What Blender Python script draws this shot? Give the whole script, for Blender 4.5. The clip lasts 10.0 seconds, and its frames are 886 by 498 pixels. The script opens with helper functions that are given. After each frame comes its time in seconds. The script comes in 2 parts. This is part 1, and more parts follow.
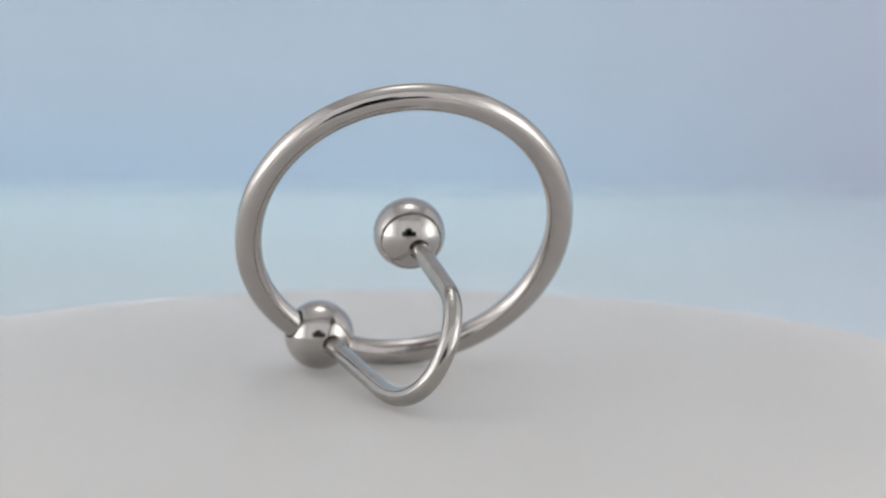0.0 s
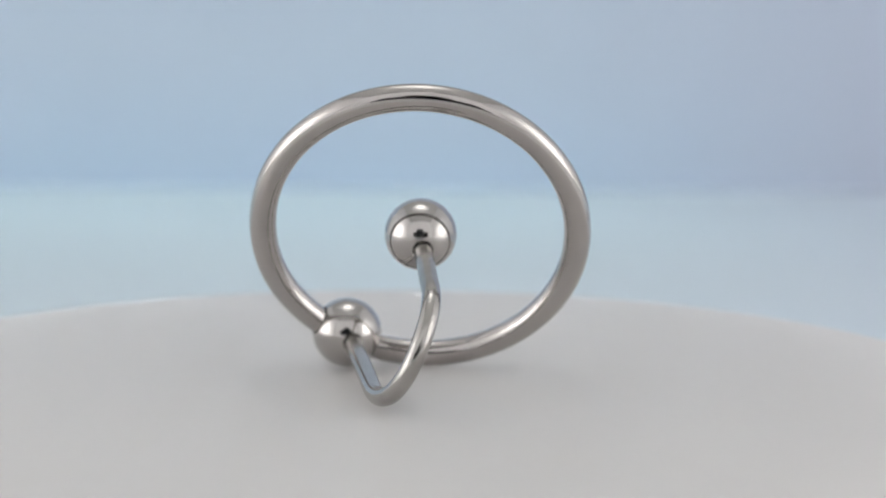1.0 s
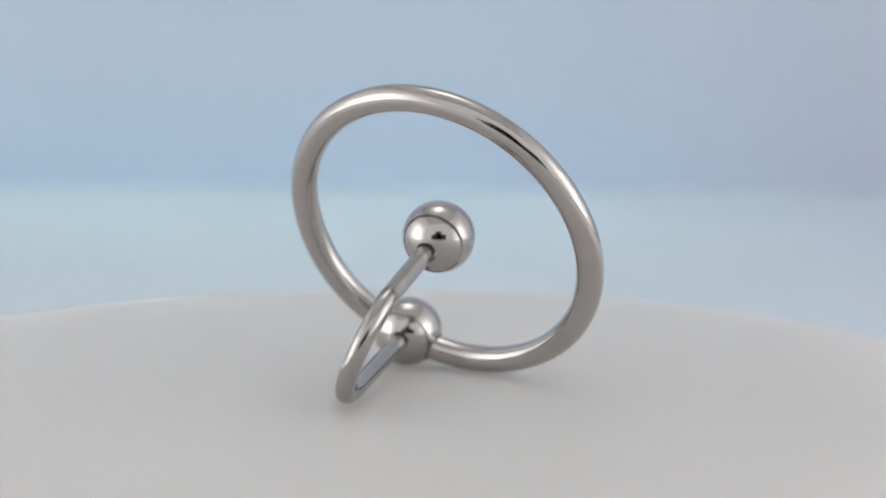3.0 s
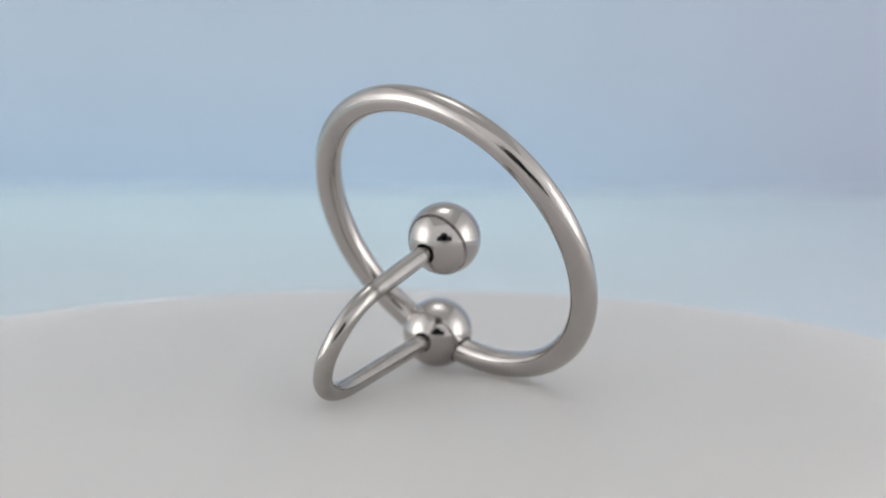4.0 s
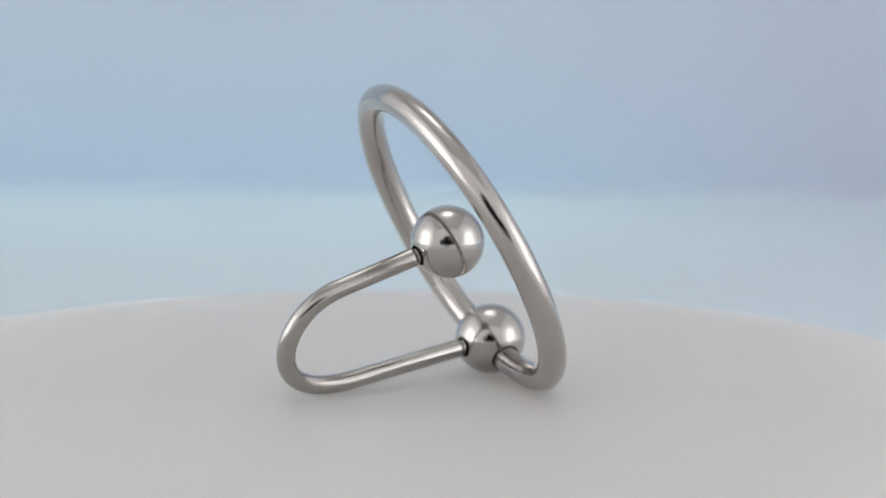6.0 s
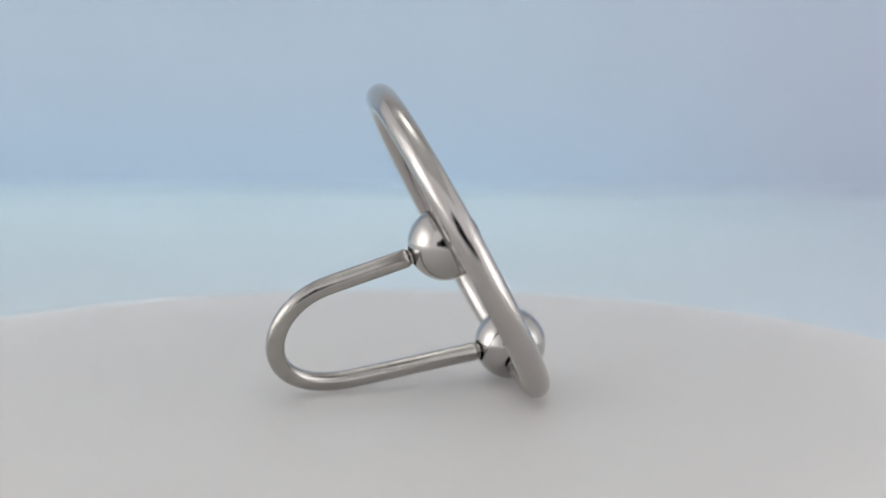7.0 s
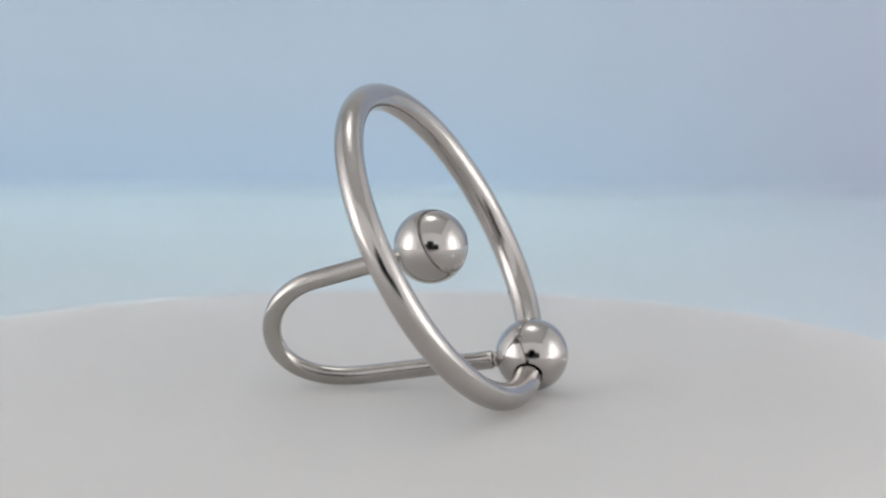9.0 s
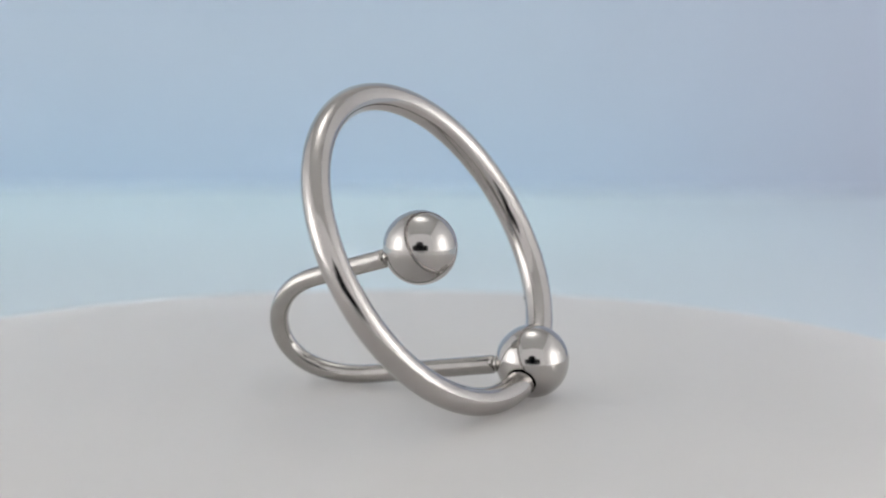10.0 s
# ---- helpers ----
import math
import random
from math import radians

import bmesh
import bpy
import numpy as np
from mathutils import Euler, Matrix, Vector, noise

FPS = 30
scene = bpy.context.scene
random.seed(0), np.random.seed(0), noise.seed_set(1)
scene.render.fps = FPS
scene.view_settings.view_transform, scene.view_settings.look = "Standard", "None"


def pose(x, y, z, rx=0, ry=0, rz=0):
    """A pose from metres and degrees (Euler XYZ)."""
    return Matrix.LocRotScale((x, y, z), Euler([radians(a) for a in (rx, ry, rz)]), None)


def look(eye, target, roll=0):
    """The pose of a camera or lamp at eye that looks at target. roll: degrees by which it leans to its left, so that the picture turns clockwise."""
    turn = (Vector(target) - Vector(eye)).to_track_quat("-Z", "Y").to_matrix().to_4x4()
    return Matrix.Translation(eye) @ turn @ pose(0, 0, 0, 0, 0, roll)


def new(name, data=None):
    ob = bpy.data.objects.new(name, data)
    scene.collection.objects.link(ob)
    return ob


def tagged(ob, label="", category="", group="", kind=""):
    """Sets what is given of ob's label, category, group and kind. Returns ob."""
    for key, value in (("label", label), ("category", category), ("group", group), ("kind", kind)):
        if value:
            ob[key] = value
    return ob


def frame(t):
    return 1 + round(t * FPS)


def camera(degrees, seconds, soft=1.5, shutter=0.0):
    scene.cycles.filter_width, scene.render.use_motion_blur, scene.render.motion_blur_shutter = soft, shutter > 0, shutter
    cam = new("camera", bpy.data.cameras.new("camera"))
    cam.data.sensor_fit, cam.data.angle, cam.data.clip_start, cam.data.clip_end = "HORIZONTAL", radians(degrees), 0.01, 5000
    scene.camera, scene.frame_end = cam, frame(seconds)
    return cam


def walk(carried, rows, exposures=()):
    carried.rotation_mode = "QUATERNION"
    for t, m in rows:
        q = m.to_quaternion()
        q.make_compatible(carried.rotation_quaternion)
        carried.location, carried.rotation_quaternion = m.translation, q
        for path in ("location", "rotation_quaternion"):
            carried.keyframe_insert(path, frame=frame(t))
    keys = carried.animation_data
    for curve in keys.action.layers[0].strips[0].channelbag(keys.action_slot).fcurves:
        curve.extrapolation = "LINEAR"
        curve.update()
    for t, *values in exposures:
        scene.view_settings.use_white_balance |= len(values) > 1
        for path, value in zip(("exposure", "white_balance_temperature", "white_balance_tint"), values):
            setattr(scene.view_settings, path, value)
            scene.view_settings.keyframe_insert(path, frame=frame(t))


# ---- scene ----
# One polished steel ring with two beads turns on a pale turntable inside a small
# product-photo tent. Lengths below are in millimetres where MM multiplies them.
MM = 0.001
TURN = -13.336            # degrees a second, seen from above
CLIP = 10.0

# ---- camera ----
EYE = Vector((5.441, -233.709, 50.098)) * MM
PITCH, ROLL = 8.318, -0.326
cam = camera(23.102, CLIP, soft=1.8)
EYE_POSE = pose(EYE.x, EYE.y, EYE.z, 90 - PITCH, 0, 0) @ pose(0, 0, 0, 0, 0, -ROLL)
walk(cam, [(0.0, EYE_POSE), (CLIP, EYE_POSE)])
cam.data.dof.use_dof = True
cam.data.dof.focus_distance = 0.229
cam.data.dof.aperture_fstop = 21.5

# ---- world and exposure ----
world = bpy.data.worlds.new("studio_room")
world.use_nodes = True
world.node_tree.nodes["Background"].inputs[0].default_value = (1.0, 0.985, 0.99, 1)
world.node_tree.nodes["Background"].inputs[1].default_value = 0.40
scene.world = world
scene.view_settings.exposure = 1.56

# watts of the lamps outside the tent
SIDE_WATTS, TOP_WATTS = 1.85, 1.6


# ---- materials ----
def node_material(name):
    m = bpy.data.materials.new(name)
    m.use_nodes = True
    return m, m.node_tree, m.node_tree.nodes["Principled BSDF"]


def surface(name, colour, colour2, rough=0.6, metal=0.0, scale=40.0, grain=600.0, bump=0.1, depth=0.0002,
            rough_swing=0.06, spec=0.5):
    """Two-scale noise: broad stains shift the colour, fine grain sets relief and gloss."""
    m, tree, bsdf = node_material(name)
    link, nodes = tree.links.new, tree.nodes
    co = nodes.new("ShaderNodeTexCoord")
    broad = nodes.new("ShaderNodeTexNoise")
    broad.inputs["Scale"].default_value, broad.inputs["Detail"].default_value = scale, 5
    fine = nodes.new("ShaderNodeTexNoise")
    fine.inputs["Scale"].default_value, fine.inputs["Detail"].default_value = grain, 4
    for n in (broad, fine):
        link(co.outputs["Object"], n.inputs["Vector"])
    ramp = nodes.new("ShaderNodeValToRGB")
    ramp.color_ramp.elements[0].position, ramp.color_ramp.elements[1].position = 0.3, 0.7
    ramp.color_ramp.elements[0].color, ramp.color_ramp.elements[1].color = (*colour, 1), (*colour2, 1)
    link(broad.outputs["Fac"], ramp.inputs["Fac"])
    link(ramp.outputs["Color"], bsdf.inputs["Base Color"])
    span = nodes.new("ShaderNodeMapRange")
    span.inputs["To Min"].default_value = rough - rough_swing
    span.inputs["To Max"].default_value = rough + rough_swing
    link(fine.outputs["Fac"], span.inputs["Value"])
    link(span.outputs["Result"], bsdf.inputs["Roughness"])
    relief = nodes.new("ShaderNodeBump")
    relief.inputs["Strength"].default_value, relief.inputs["Distance"].default_value = bump, depth
    link(fine.outputs["Fac"], relief.inputs["Height"])
    link(relief.outputs["Normal"], bsdf.inputs["Normal"])
    bsdf.inputs["Metallic"].default_value = metal
    bsdf.inputs["Specular IOR Level"].default_value = spec
    return m


def tent_cloth(name, colour, through_share):
    """Thin woven cloth: part of the light bounces off it, part comes through."""
    m, tree, bsdf = node_material(name)
    link, nodes = tree.links.new, tree.nodes
    co = nodes.new("ShaderNodeTexCoord")
    fold = nodes.new("ShaderNodeTexNoise")
    fold.inputs["Scale"].default_value, fold.inputs["Detail"].default_value = 5, 3
    link(co.outputs["Object"], fold.inputs["Vector"])
    ramp = nodes.new("ShaderNodeValToRGB")
    ramp.color_ramp.elements[0].color = (*(c * 0.97 for c in colour), 1)
    ramp.color_ramp.elements[1].color = (*colour, 1)
    link(fold.outputs["Fac"], ramp.inputs["Fac"])
    front, back = nodes.new("ShaderNodeBsdfDiffuse"), nodes.new("ShaderNodeBsdfTranslucent")
    mix = nodes.new("ShaderNodeMixShader")
    mix.inputs["Fac"].default_value = through_share
    for i, n in ((1, front), (2, back)):
        link(ramp.outputs["Color"], n.inputs["Color"])
        link(n.outputs[0], mix.inputs[i])
    nodes.remove(bsdf)
    link(mix.outputs[0], nodes["Material Output"].inputs["Surface"])
    return m


def glow(name, colour, strength):
    m, tree, bsdf = node_material(name)
    bsdf.inputs["Base Color"].default_value = (0.8, 0.8, 0.8, 1)
    bsdf.inputs["Emission Color"].default_value = (*colour, 1)
    bsdf.inputs["Emission Strength"].default_value = strength
    return m


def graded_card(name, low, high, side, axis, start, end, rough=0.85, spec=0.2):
    """Card with a gradient in its base colour: one tint runs into another along an axis, and greys towards +X."""
    m = surface(name, low, low, rough=rough, scale=6, grain=500, bump=0.05, spec=spec)
    tree = m.node_tree
    link, nodes = tree.links.new, tree.nodes
    co = nodes.new("ShaderNodeTexCoord")
    xyz = nodes.new("ShaderNodeSeparateXYZ")
    link(co.outputs["Object"], xyz.inputs[0])
    cloud = nodes.new("ShaderNodeTexNoise")
    cloud.inputs["Scale"].default_value, cloud.inputs["Detail"].default_value = 14, 2
    link(co.outputs["Object"], cloud.inputs["Vector"])

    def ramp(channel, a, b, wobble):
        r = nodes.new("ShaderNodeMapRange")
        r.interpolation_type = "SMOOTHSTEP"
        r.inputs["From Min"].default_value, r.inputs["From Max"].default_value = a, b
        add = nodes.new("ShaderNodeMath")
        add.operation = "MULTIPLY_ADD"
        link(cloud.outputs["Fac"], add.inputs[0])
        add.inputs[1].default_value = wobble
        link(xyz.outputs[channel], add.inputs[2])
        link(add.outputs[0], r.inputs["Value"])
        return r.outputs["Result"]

    def mix(fac, a, b):
        n = nodes.new("ShaderNodeMix")
        n.data_type = "RGBA"
        link(fac, n.inputs[0])
        for socket, v in ((n.inputs[6], a), (n.inputs[7], b)):
            if isinstance(v, tuple):
                socket.default_value = (*v, 1)
            else:
                link(v, socket)
        return n.outputs[2]

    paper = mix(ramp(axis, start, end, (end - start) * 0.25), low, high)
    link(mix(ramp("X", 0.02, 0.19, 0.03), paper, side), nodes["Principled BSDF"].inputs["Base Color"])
    return m


STEEL = surface("polished_steel", (0.515, 0.487, 0.47), (0.48, 0.454, 0.438), rough=0.115, metal=1.0, scale=300, grain=3200,
                bump=0.25, depth=0.00002, rough_swing=0.045)
STEEL_BEAD = surface("mirror_steel", (0.505, 0.483, 0.466), (0.475, 0.455, 0.44), rough=0.105, metal=1.0, scale=300, grain=3000,
                     bump=0.12, depth=0.00002, rough_swing=0.03)
STEEL_ROD = surface("worn_steel", (0.49, 0.468, 0.447), (0.42, 0.403, 0.384), rough=0.2, metal=1.0, scale=500, grain=2200,
                    bump=0.35, depth=0.00003, rough_swing=0.09)
STEEL_DULL = surface("dull_steel", (0.22, 0.205, 0.19), (0.28, 0.26, 0.24), rough=0.5, metal=1.0, scale=900, grain=4000, bump=0.1, depth=0.00002)
PLATTER = surface("milky_white_acrylic", (0.652, 0.636, 0.626), (0.667, 0.651, 0.641), rough=0.5, scale=25, grain=900, bump=0.04, spec=0.4)
milk = PLATTER.node_tree.nodes["Principled BSDF"]
milk.inputs["Subsurface Weight"].default_value = 1.0
milk.inputs["Subsurface Radius"].default_value = (1.0, 1.0, 1.0)
milk.inputs["Subsurface Scale"].default_value = 0.02
PLINTH = surface("white_plastic", (0.72, 0.71, 0.70), (0.75, 0.74, 0.73), rough=0.5, scale=30, grain=800)
# base colour lighter towards the far edge, greyer towards +X
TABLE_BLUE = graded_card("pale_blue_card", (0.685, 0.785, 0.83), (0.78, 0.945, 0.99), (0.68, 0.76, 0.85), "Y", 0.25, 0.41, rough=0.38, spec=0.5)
# base colour less saturated higher up, greyer and darker towards +X
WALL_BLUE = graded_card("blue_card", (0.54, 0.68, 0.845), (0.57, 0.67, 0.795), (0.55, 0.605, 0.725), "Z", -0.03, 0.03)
GREY_TABLE = surface("white_tabletop", (0.80, 0.795, 0.79), (0.83, 0.825, 0.82), rough=0.7, scale=8, grain=400)
CLOTH = tent_cloth("white_tent_cloth", (0.86, 0.86, 0.86), 0.26)
ROOF_CLOTH = tent_cloth("grey_white_roof_cloth", (0.62, 0.62, 0.61), 0.2)
FRONT_CLOTH = tent_cloth("white_front_cloth", (0.925, 0.925, 0.925), 0.5)
BLACK = surface("black_plastic", (0.012, 0.012, 0.013), (0.018, 0.018, 0.018), rough=0.5, scale=60, grain=900)
GLASS_BLACK = surface("coated_lens_glass", (0.01, 0.01, 0.014), (0.012, 0.012, 0.016), rough=0.05, scale=60, grain=900, bump=0)
LAMP_FACE = glow("lamp_face_lit", (1.0, 0.985, 0.97), 3.0)


# ---- mesh tools ----
def part(name, bm, material, parent=None, label="", smooth=True):
    me = bpy.data.meshes.new(name)
    bm.to_mesh(me)
    bm.free()
    return part_of(name, me, material, parent, label, smooth)


def part_of(name, me, material, parent=None, label="", smooth=True):
    if smooth:
        for p in me.polygons:
            p.use_smooth = True
        me.set_sharp_from_angle(angle=radians(38))
    me.materials.clear()
    me.materials.append(material)
    ob = new(name, me)
    if parent:
        ob.parent = parent
    if label:
        ob["label"] = label
    return ob


def box_bm(x0, y0, z0, x1, y1, z1, bevel=0.0, segs=2):
    bm = bmesh.new()
    bmesh.ops.create_cube(bm, size=1)
    for v in bm.verts:
        v.co = Vector(((x0 + x1) / 2 + v.co.x * (x1 - x0), (y0 + y1) / 2 + v.co.y * (y1 - y0), (z0 + z1) / 2 + v.co.z * (z1 - z0)))
    if bevel:
        bmesh.ops.bevel(bm, geom=list(bm.edges), offset=bevel, segments=segs, profile=0.5, affect="EDGES")
    return bm


def lathe_bm(profile, n=96):
    """Turn a profile of (radius, height) about z."""
    bm = bmesh.new()
    rows = []
    for r, z in profile:
        if r < 1e-9:
            rows.append([bm.verts.new((0, 0, z))])
        else:
            rows.append([bm.verts.new((r * math.cos(2 * math.pi * i / n), r * math.sin(2 * math.pi * i / n), z)) for i in range(n)])
    for a, b in zip(rows, rows[1:]):
        for i in range(n):
            j = (i + 1) % n
            if len(a) == 1 and len(b) > 1:
                bm.faces.new((a[0], b[j], b[i]))
            elif len(b) == 1 and len(a) > 1:
                bm.faces.new((a[i], a[j], b[0]))
            elif len(a) > 1:
                bm.faces.new((a[i], a[j], b[j], b[i]))
    bmesh.ops.recalc_face_normals(bm, faces=list(bm.faces))
    return bm


def sweep_bm(path, radii, n=40):
    """A round bar along a path, closed at both ends, with its own radius at each place."""
    bm = bmesh.new()
    path = [Vector(p) for p in path]
    tang = [(path[min(i + 1, len(path) - 1)] - path[max(i - 1, 0)]).normalized() for i in range(len(path))]
    side = tang[0].orthogonal().normalized()
    rows = []
    for p, t, r in zip(path, tang, radii):
        side = (side - t * side.dot(t)).normalized()
        up = t.cross(side)
        rows.append([bm.verts.new(p + (side * math.cos(2 * math.pi * k / n) + up * math.sin(2 * math.pi * k / n)) * r) for k in range(n)])
    for a, b in zip(rows, rows[1:]):
        for k in range(n):
            bm.faces.new((a[k], a[(k + 1) % n], b[(k + 1) % n], b[k]))
    bm.faces.new(rows[0][::-1])
    bm.faces.new(rows[-1])
    bmesh.ops.recalc_face_normals(bm, faces=list(bm.faces))
    return bm


def ball_bm(centre, radius):
    bm = bmesh.new()
    bmesh.ops.create_uvsphere(bm, u_segments=112, v_segments=64, radius=radius)
    bmesh.ops.translate(bm, verts=list(bm.verts), vec=centre)
    return bm


def drilled(centre, radius, holes):
    """A ball with round holes: each hole is (place of its floor, way out, radius)."""
    me = bpy.data.meshes.new("ball")
    bm = ball_bm(centre, radius)
    bm.to_mesh(me)
    bm.free()
    ball = new("ball", me)
    cutters = []
    for floor, out, r in holes:
        cut = bpy.data.meshes.new("cut")
        bm = sweep_bm([floor, floor + out * radius * 1.5], [r, r], 48)
        bm.to_mesh(cut)
        bm.free()
        c = new("cut", cut)
        cutters.append(c)
        mod = ball.modifiers.new("hole", "BOOLEAN")
        mod.operation, mod.object, mod.solver = "DIFFERENCE", c, "EXACT"
    bpy.context.view_layer.update()
    done = bpy.data.meshes.new_from_object(ball.evaluated_get(bpy.context.evaluated_depsgraph_get()))
    for o in (ball, *cutters):
        bpy.data.objects.remove(o)
    return done


# ---- the setting ----
TABLE_Z = -30 * MM


TENT_X, TENT_BACK, TENT_FRONT, TENT_TOP = 0.48, 0.56, -0.56, 0.68


def sheet_bm(corner, along, up, nu=12, nv=10, sag=0.004):
    """A slack cloth sheet from a corner and two edges, with shallow folds."""
    bm = bmesh.new()
    corner, along, up = Vector(corner), Vector(along), Vector(up)
    out = along.cross(up).normalized()
    grid = []
    for j in range(nv + 1):
        row = []
        for i in range(nu + 1):
            p = corner + along * (i / nu) + up * (j / nv)
            inner = math.sin(math.pi * i / nu) * math.sin(math.pi * j / nv)
            row.append(bm.verts.new(p + out * sag * inner * (1 + noise.noise(p * 6))))
        grid.append(row)
    for j in range(nv):
        for i in range(nu):
            bm.faces.new((grid[j][i], grid[j][i + 1], grid[j + 1][i + 1], grid[j + 1][i]))
    return bm


def build_setting():
    x, back, front, top = TENT_X, TENT_BACK, TENT_FRONT, TENT_TOP
    card_y, card_x, card_top = 0.4446, 0.47, 0.36
    base = TABLE_Z - 0.001
    tall, wide, deep = (0, 0, top - base), (2 * x, 0, 0), (0, back - front, 0)
    tagged(part("floor", box_bm(-1.3, -1.0, TABLE_Z - 0.03, 1.3, 1.0, base), GREY_TABLE, smooth=False),
           "plain white matt tabletop under the turntable", "tabletop", kind="structure")
    for name, sheet, cloth, words in (
            ("wall_north", ((-x, back, base), wide, tall), ROOF_CLOTH, "grey-white cloth back of the photo tent"),
            ("wall_west", ((-x, front, base), deep, tall), CLOTH, "white cloth side of the photo tent, lit from outside"),
            ("wall_east", ((x, front, base), deep, tall), CLOTH, "white cloth side of the photo tent, lit from outside"),
            ("wall_south", ((-x, front, base), wide, tall), FRONT_CLOTH, "white cloth front of the photo tent behind the camera")):
        tagged(part(name, sheet_bm(*sheet), cloth), words, "wall", kind="structure")
    tagged(part("ceiling", sheet_bm((-x, front, top), wide, deep), ROOF_CLOTH), "grey-white cloth roof of the photo tent", "ceiling", kind="structure")
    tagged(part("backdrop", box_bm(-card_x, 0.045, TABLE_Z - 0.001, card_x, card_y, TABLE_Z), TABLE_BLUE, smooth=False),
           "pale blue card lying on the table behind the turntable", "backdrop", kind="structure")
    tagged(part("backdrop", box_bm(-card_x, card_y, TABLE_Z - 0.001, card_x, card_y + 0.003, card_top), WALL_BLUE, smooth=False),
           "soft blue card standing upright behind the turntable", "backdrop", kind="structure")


def studio_lamp(at, aim, watts, label, arm=0.0):
    """A round lamp head on a stand outside the tent, shining at the cloth; arm: how far its boom reaches."""
    thing = tagged(new("studio_lamp"), label, "lamp", group="studio lamps")
    thing.matrix_world = pose(at[0], at[1], TABLE_Z)
    face = look(at, aim).to_3x3().to_4x4()
    face.translation = (0, 0, at[2] - TABLE_Z)
    shell = lathe_bm([(0.062, -0.012), (0.065, -0.012), (0.066, 0.0), (0.05, 0.04), (0.03, 0.075), (0.0, 0.08)], 48)
    part("reflector", shell, BLACK, thing, "black bowl reflector").matrix_local = face
    part("bulb", lathe_bm([(0, -0.001), (0.05, -0.001), (0.058, 0.004), (0, 0.006)], 48), LAMP_FACE, thing, "glowing white lamp face").matrix_local = face
    back = face @ Vector((0, 0, 0.07))
    foot_x = back.x + arm
    pole = [(foot_x, back.y, 0.0), (foot_x, back.y, back.z)] + ([(back.x, back.y, back.z)] if arm else [])
    for a, b in zip(pole, pole[1:]):
        part("stand", sweep_bm([a, b], [0.008, 0.008], 16), BLACK, thing)
    foot = lathe_bm([(0, 0), (0.07, 0), (0.07, 0.006), (0.01, 0.012), (0, 0.012)], 32)
    bmesh.ops.translate(foot, verts=list(foot.verts), vec=(foot_x, back.y, 0))
    part("foot", foot, BLACK, thing)
    lamp = bpy.data.lights.new("lamp_light", "AREA")
    lamp.shape, lamp.size, lamp.energy, lamp.color = "DISK", 0.11, watts, (1.0, 0.985, 0.966)
    light = new("lamp_light", lamp)
    light.parent = thing
    light.matrix_local = face @ Matrix.Translation((0, 0, -0.014))


def build_lights():
    studio_lamp((-0.71, -0.14, 0.125), (0, -0.14, 0.125), SIDE_WATTS, "black studio lamp lit beside the tent")
    studio_lamp((0.71, -0.155, 0.13), (0, -0.155, 0.13), SIDE_WATTS * 0.88, "black studio lamp lit beside the tent")
    studio_lamp((0.0, 0.18, 0.82), (0, 0.18, 0), TOP_WATTS, "black studio lamp on a boom over the tent", arm=0.95)


def build_film_camera():
    """The filming camera, which the polished steel mirrors as a dark shape."""
    thing = tagged(new("video_camera"), "black camera with a viewfinder hump on a low block", "camera")
    thing.matrix_world = pose(EYE.x, EYE.y, TABLE_Z)
    h = EYE.z - TABLE_Z
    axis = Matrix.Translation((0, 0, h)) @ pose(0, 0, 0, 90 - PITCH)
    barrel = part("lens", lathe_bm([(0.030, 0.012), (0.033, 0.002), (0.036, 0.001), (0.037, 0.004), (0.037, 0.028), (0.040, 0.03), (0.040, 0.06), (0, 0.06)], 64),
                  BLACK, thing, "short black lens barrel")
    barrel.matrix_local = axis
    glass = part("front_glass", lathe_bm([(0, 0.010), (0.02, 0.0105), (0.030, 0.012)], 48), GLASS_BLACK, thing, "dark coated front glass")
    glass.matrix_local = axis
    part("body", box_bm(-0.122, -0.10, 0.036, 0.122, -0.038, h + 0.040, 0.014, 3), BLACK, thing)
    hump = box_bm(-0.074, -0.10, h + 0.0405, 0.056, -0.04, h + 0.097, 0.0)
    for v in hump.verts:
        if v.co.z > h + 0.06:
            v.co.x *= 0.7
    bmesh.ops.bevel(hump, geom=list(hump.edges), offset=0.017, segments=4, profile=0.5, affect="EDGES")
    part("viewfinder", hump, BLACK, thing, "black viewfinder hump")
    part("mounting_block", box_bm(-0.06, -0.11, 0.0, 0.06, -0.05, 0.0355, 0.004, 2), GREY_TABLE, thing, "white block under the camera")


# ---- the turntable and the ring ----
def build_turntable():
    thing = tagged(new("turntable"), "round matt white turntable, slowly turning under the ring", "turntable")
    thing.matrix_world = pose(0, 0, TABLE_Z)
    h = -TABLE_Z
    r = 70.6 * MM
    prof = [(0, h - 0.009), (r - 0.002, h - 0.009), (r - 0.0005, h - 0.0082), (r, h - 0.007), (r, h - 0.002), (r - 0.0006, h - 0.0006), (r - 0.002, h), (0.02, h), (0, h)]
    platter = part("platter", lathe_bm(prof, 160), PLATTER, thing, "flat white disc")
    part("base", lathe_bm([(0, 0), (0.055, 0), (0.058, 0.003), (0.058, h - 0.012), (0.055, h - 0.0092), (0, h - 0.0092)], 96), PLINTH, thing, "white round base")
    return thing, platter


HOOP_R, HOOP_TUBE, BEAD_R, ROD_R = 17.6, 1.5, 4.01, 1.03
CENTRE = Vector((1.2446, 7.0838, 17.0691))
HOOP_U = Vector((0.98319, 0.18256, 0.0))
HOOP_V = Vector((0.08586, -0.46239, 0.88251))
BEAD_ANGLE = radians(239.264)
BEAD_MID = Vector((-8.792, 12.616, 4.050))
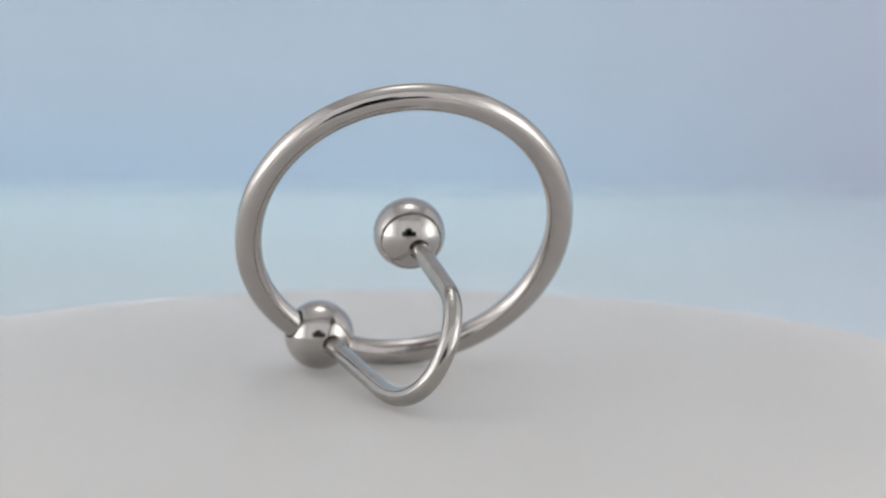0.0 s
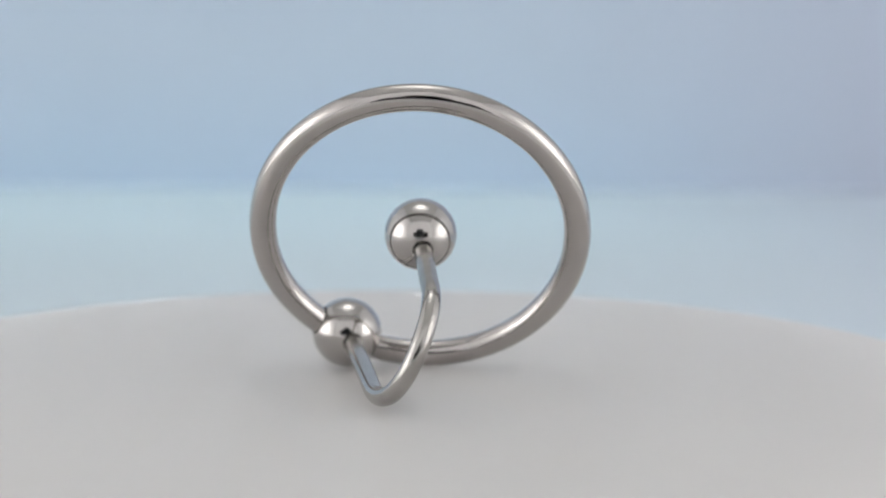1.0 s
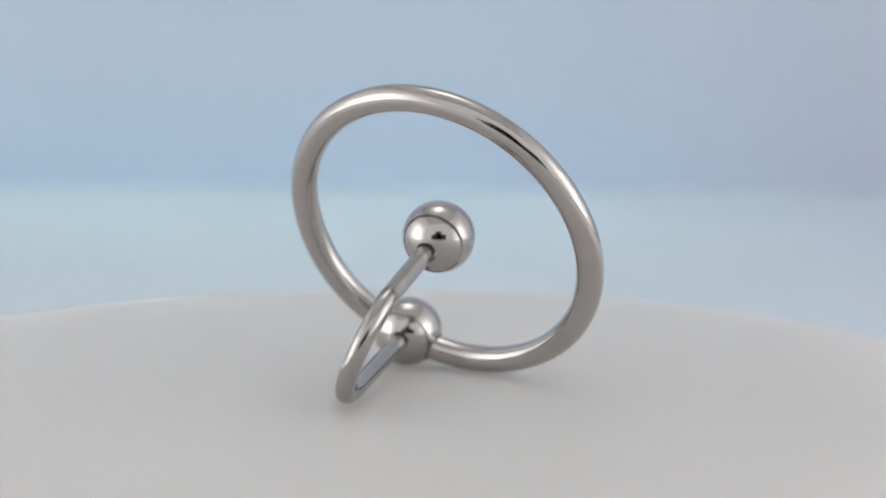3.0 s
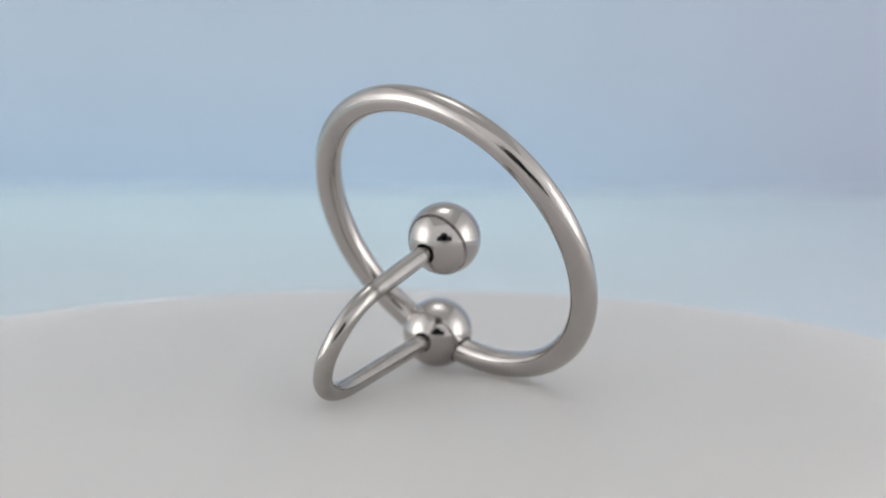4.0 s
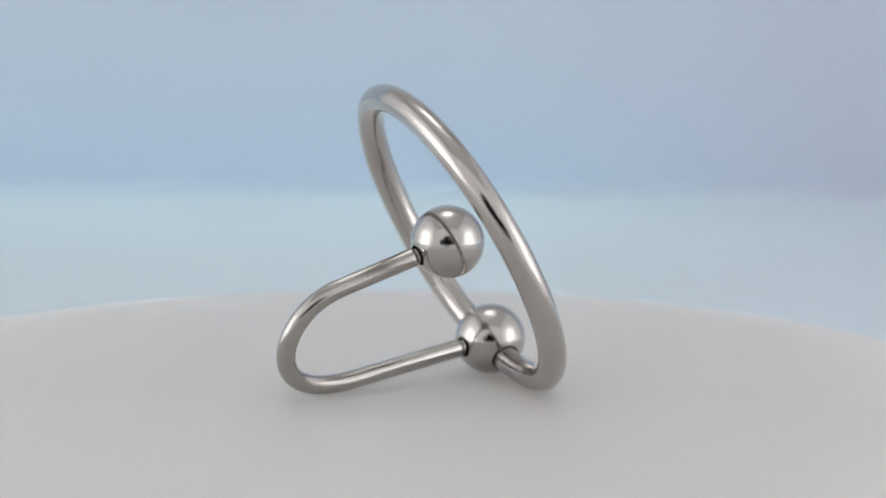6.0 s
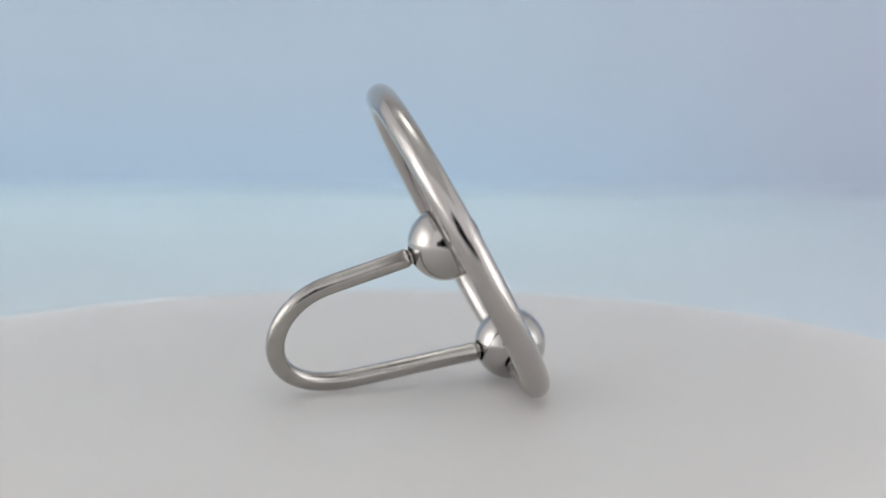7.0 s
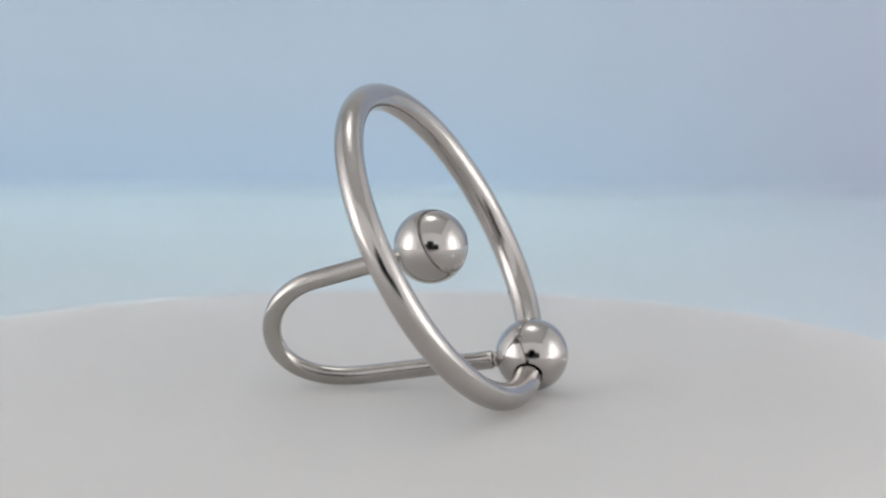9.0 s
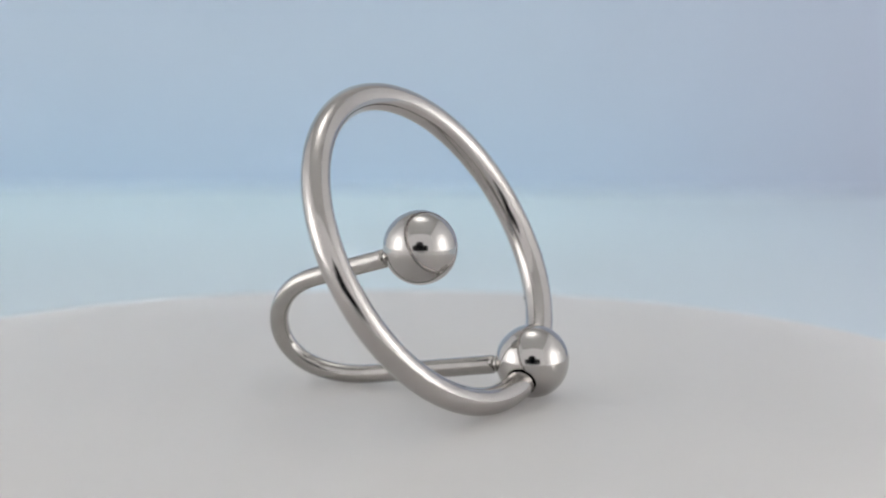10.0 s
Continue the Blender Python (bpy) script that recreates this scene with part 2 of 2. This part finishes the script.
END_BEAD = Vector((1.6653, 5.7281, 16.869))
# the two ends of the rod, near the beads' middles, and the way out of each bead
END_A, END_B = Vector((-8.684, 12.655, 4.06)), Vector((1.599, 5.712, 16.73))
LEG_A, LEG_B = Vector((0.40011, -0.90472, -0.14627)), Vector((0.31199, -0.90313, -0.29498))
LEN_A, LEN_B, PULL_A, PULL_B = 18.6, 13.4, 5.9, 5.3
# the two outermost handles of the bend
BEND_A, BEND_B = Vector((4.46, -14.3, 1.75)), Vector((6.41, -13.51, 7.0))


def hoop_at(a):
    """A place on the hoop's middle line; the bent bar stands out a little beside the bead."""
    r = HOOP_R + 0.15 * math.exp(-(math.remainder(a - radians(203), 2 * math.pi) / radians(20)) ** 2)
    return CENTRE + (HOOP_U * math.cos(a) + HOOP_V * math.sin(a)) * r


def build_ring():
    thing = tagged(new("steel_ring"), "polished steel ring with two beads and a bent rod, turning", "metal ring")
    gap = radians(10.0)
    # hoop: an open circle whose ends sit in the bead
    steps = 220
    a0, a1 = BEAD_ANGLE + gap, BEAD_ANGLE + 2 * math.pi - gap
    path = [hoop_at(a0 + (a1 - a0) * i / steps) * MM for i in range(steps + 1)]
    part("hoop", sweep_bm(path, [HOOP_TUBE * MM] * (steps + 1), 56), STEEL, thing, "thick round steel hoop")
    # tiny nicks in the polish of the hoop
    bright = "tiny bright nick in the polish"
    for turn, lean, size, finish, words in ((207.2, 127, 0.19, STEEL_DULL, "tiny dull nick in the polish"), (7.4, 33, 0.09, STEEL_BEAD, bright),
                                            (8.7, 30, 0.12, STEEL_BEAD, bright), (10.1, 31, 0.08, STEEL_BEAD, bright)):
        a = radians(turn)
        out = (HOOP_U * math.cos(a) + HOOP_V * math.sin(a)) * math.cos(radians(lean)) + HOOP_U.cross(HOOP_V).normalized() * math.sin(radians(lean))
        bm = bmesh.new()
        bmesh.ops.create_icosphere(bm, subdivisions=2, radius=1)
        along = (HOOP_V * math.cos(a) - HOOP_U * math.sin(a)).normalized()
        across = out.cross(along)
        for v in bm.verts:
            lump = 1 + 0.25 * noise.noise(v.co * 2.3)
            v.co = (hoop_at(a) + out * (HOOP_TUBE - 0.01) + (along * v.co.x * size * 1.5 + across * v.co.y * size * 0.7 + out * v.co.z * 0.1) * lump) * MM
        part("nick", bm, finish, thing, words)
    # the bead in the gap of the hoop, drilled for both hoop ends and the rod
    holes = []
    for sign in (1, -1):
        a = BEAD_ANGLE + sign * radians(9.6)
        out = (hoop_at(a + sign * radians(4)) - hoop_at(a)).normalized()
        holes.append((hoop_at(a) * MM, out, (HOOP_TUBE + 0.17) * MM))
    holes.append(((END_A + LEG_A * 1.7) * MM, LEG_A, 1.17 * MM))
    part_of("bead", drilled(BEAD_MID * MM, BEAD_R * MM, holes), STEEL_BEAD, thing, "drilled steel bead closing the hoop")
    part_of("bead", drilled(END_BEAD * MM, BEAD_R * MM, [((END_B + LEG_B * 1.7) * MM, LEG_B, 1.17 * MM)]), STEEL_BEAD, thing,
            "steel bead on the free end of the rod")
    # the rod: a straight leg, a wide bend, a straight leg; both ends stepped down into the beads
    qa, qb = END_A + LEG_A * LEN_A, END_B + LEG_B * LEN_B
    pts, radii = [], []
    for d, r in ((1.65, 0.7), (3.6, 0.72), (3.85, 0.83), (4.05, 0.85), (4.2, 0.82), (4.3, 0.92), (4.48, ROD_R)):
        pts.append(END_A + LEG_A * d), radii.append(r)
    for i in range(1, 40):
        pts.append(END_A + LEG_A * (4.48 + (LEN_A - 4.48) * i / 40)), radii.append(ROD_R)
    handles = (qa, qa + LEG_A * PULL_A, BEND_A, BEND_B, qb + LEG_B * PULL_B, qb)
    for i in range(81):
        u = i / 80
        pts.append(sum((h * (math.comb(5, k) * (1 - u) ** (5 - k) * u ** k) for k, h in enumerate(handles)), Vector()))
        radii.append(ROD_R)
    for i in range(1, 24):
        pts.append(END_B + LEG_B * (LEN_B + (4.48 - LEN_B) * i / 24)), radii.append(ROD_R)
    for d, r in ((4.48, ROD_R), (4.3, 0.92), (4.2, 0.82), (4.05, 0.85), (3.85, 0.83), (3.6, 0.72), (1.65, 0.7)):
        pts.append(END_B + LEG_B * d), radii.append(r)
    # ease the bar from its straight legs into the bend
    for turn in range(160):
        pull = 0.5 if turn % 2 == 0 else -0.505
        pts = pts[:7] + [pts[i] + ((pts[i - 1] + pts[i + 1]) / 2 - pts[i]) * pull for i in range(7, len(pts) - 7)] + pts[-7:]
    part("rod", sweep_bm([p * MM for p in pts], [r * MM for r in radii], 40), STEEL_ROD, thing, "thin bent steel rod, lightly worn")
    return thing


build_setting()
build_lights()
build_film_camera()
turntable, platter = build_turntable()
ring = build_ring()


def motions():
    times = [CLIP * i / 40 for i in range(41)]
    walk(ring, [(t, pose(0, 0, -0.00004, 0, 0, TURN * t)) for t in times])
    walk(platter, [(t, pose(0, 0, 0, 0, 0, TURN * t)) for t in times])


motions()
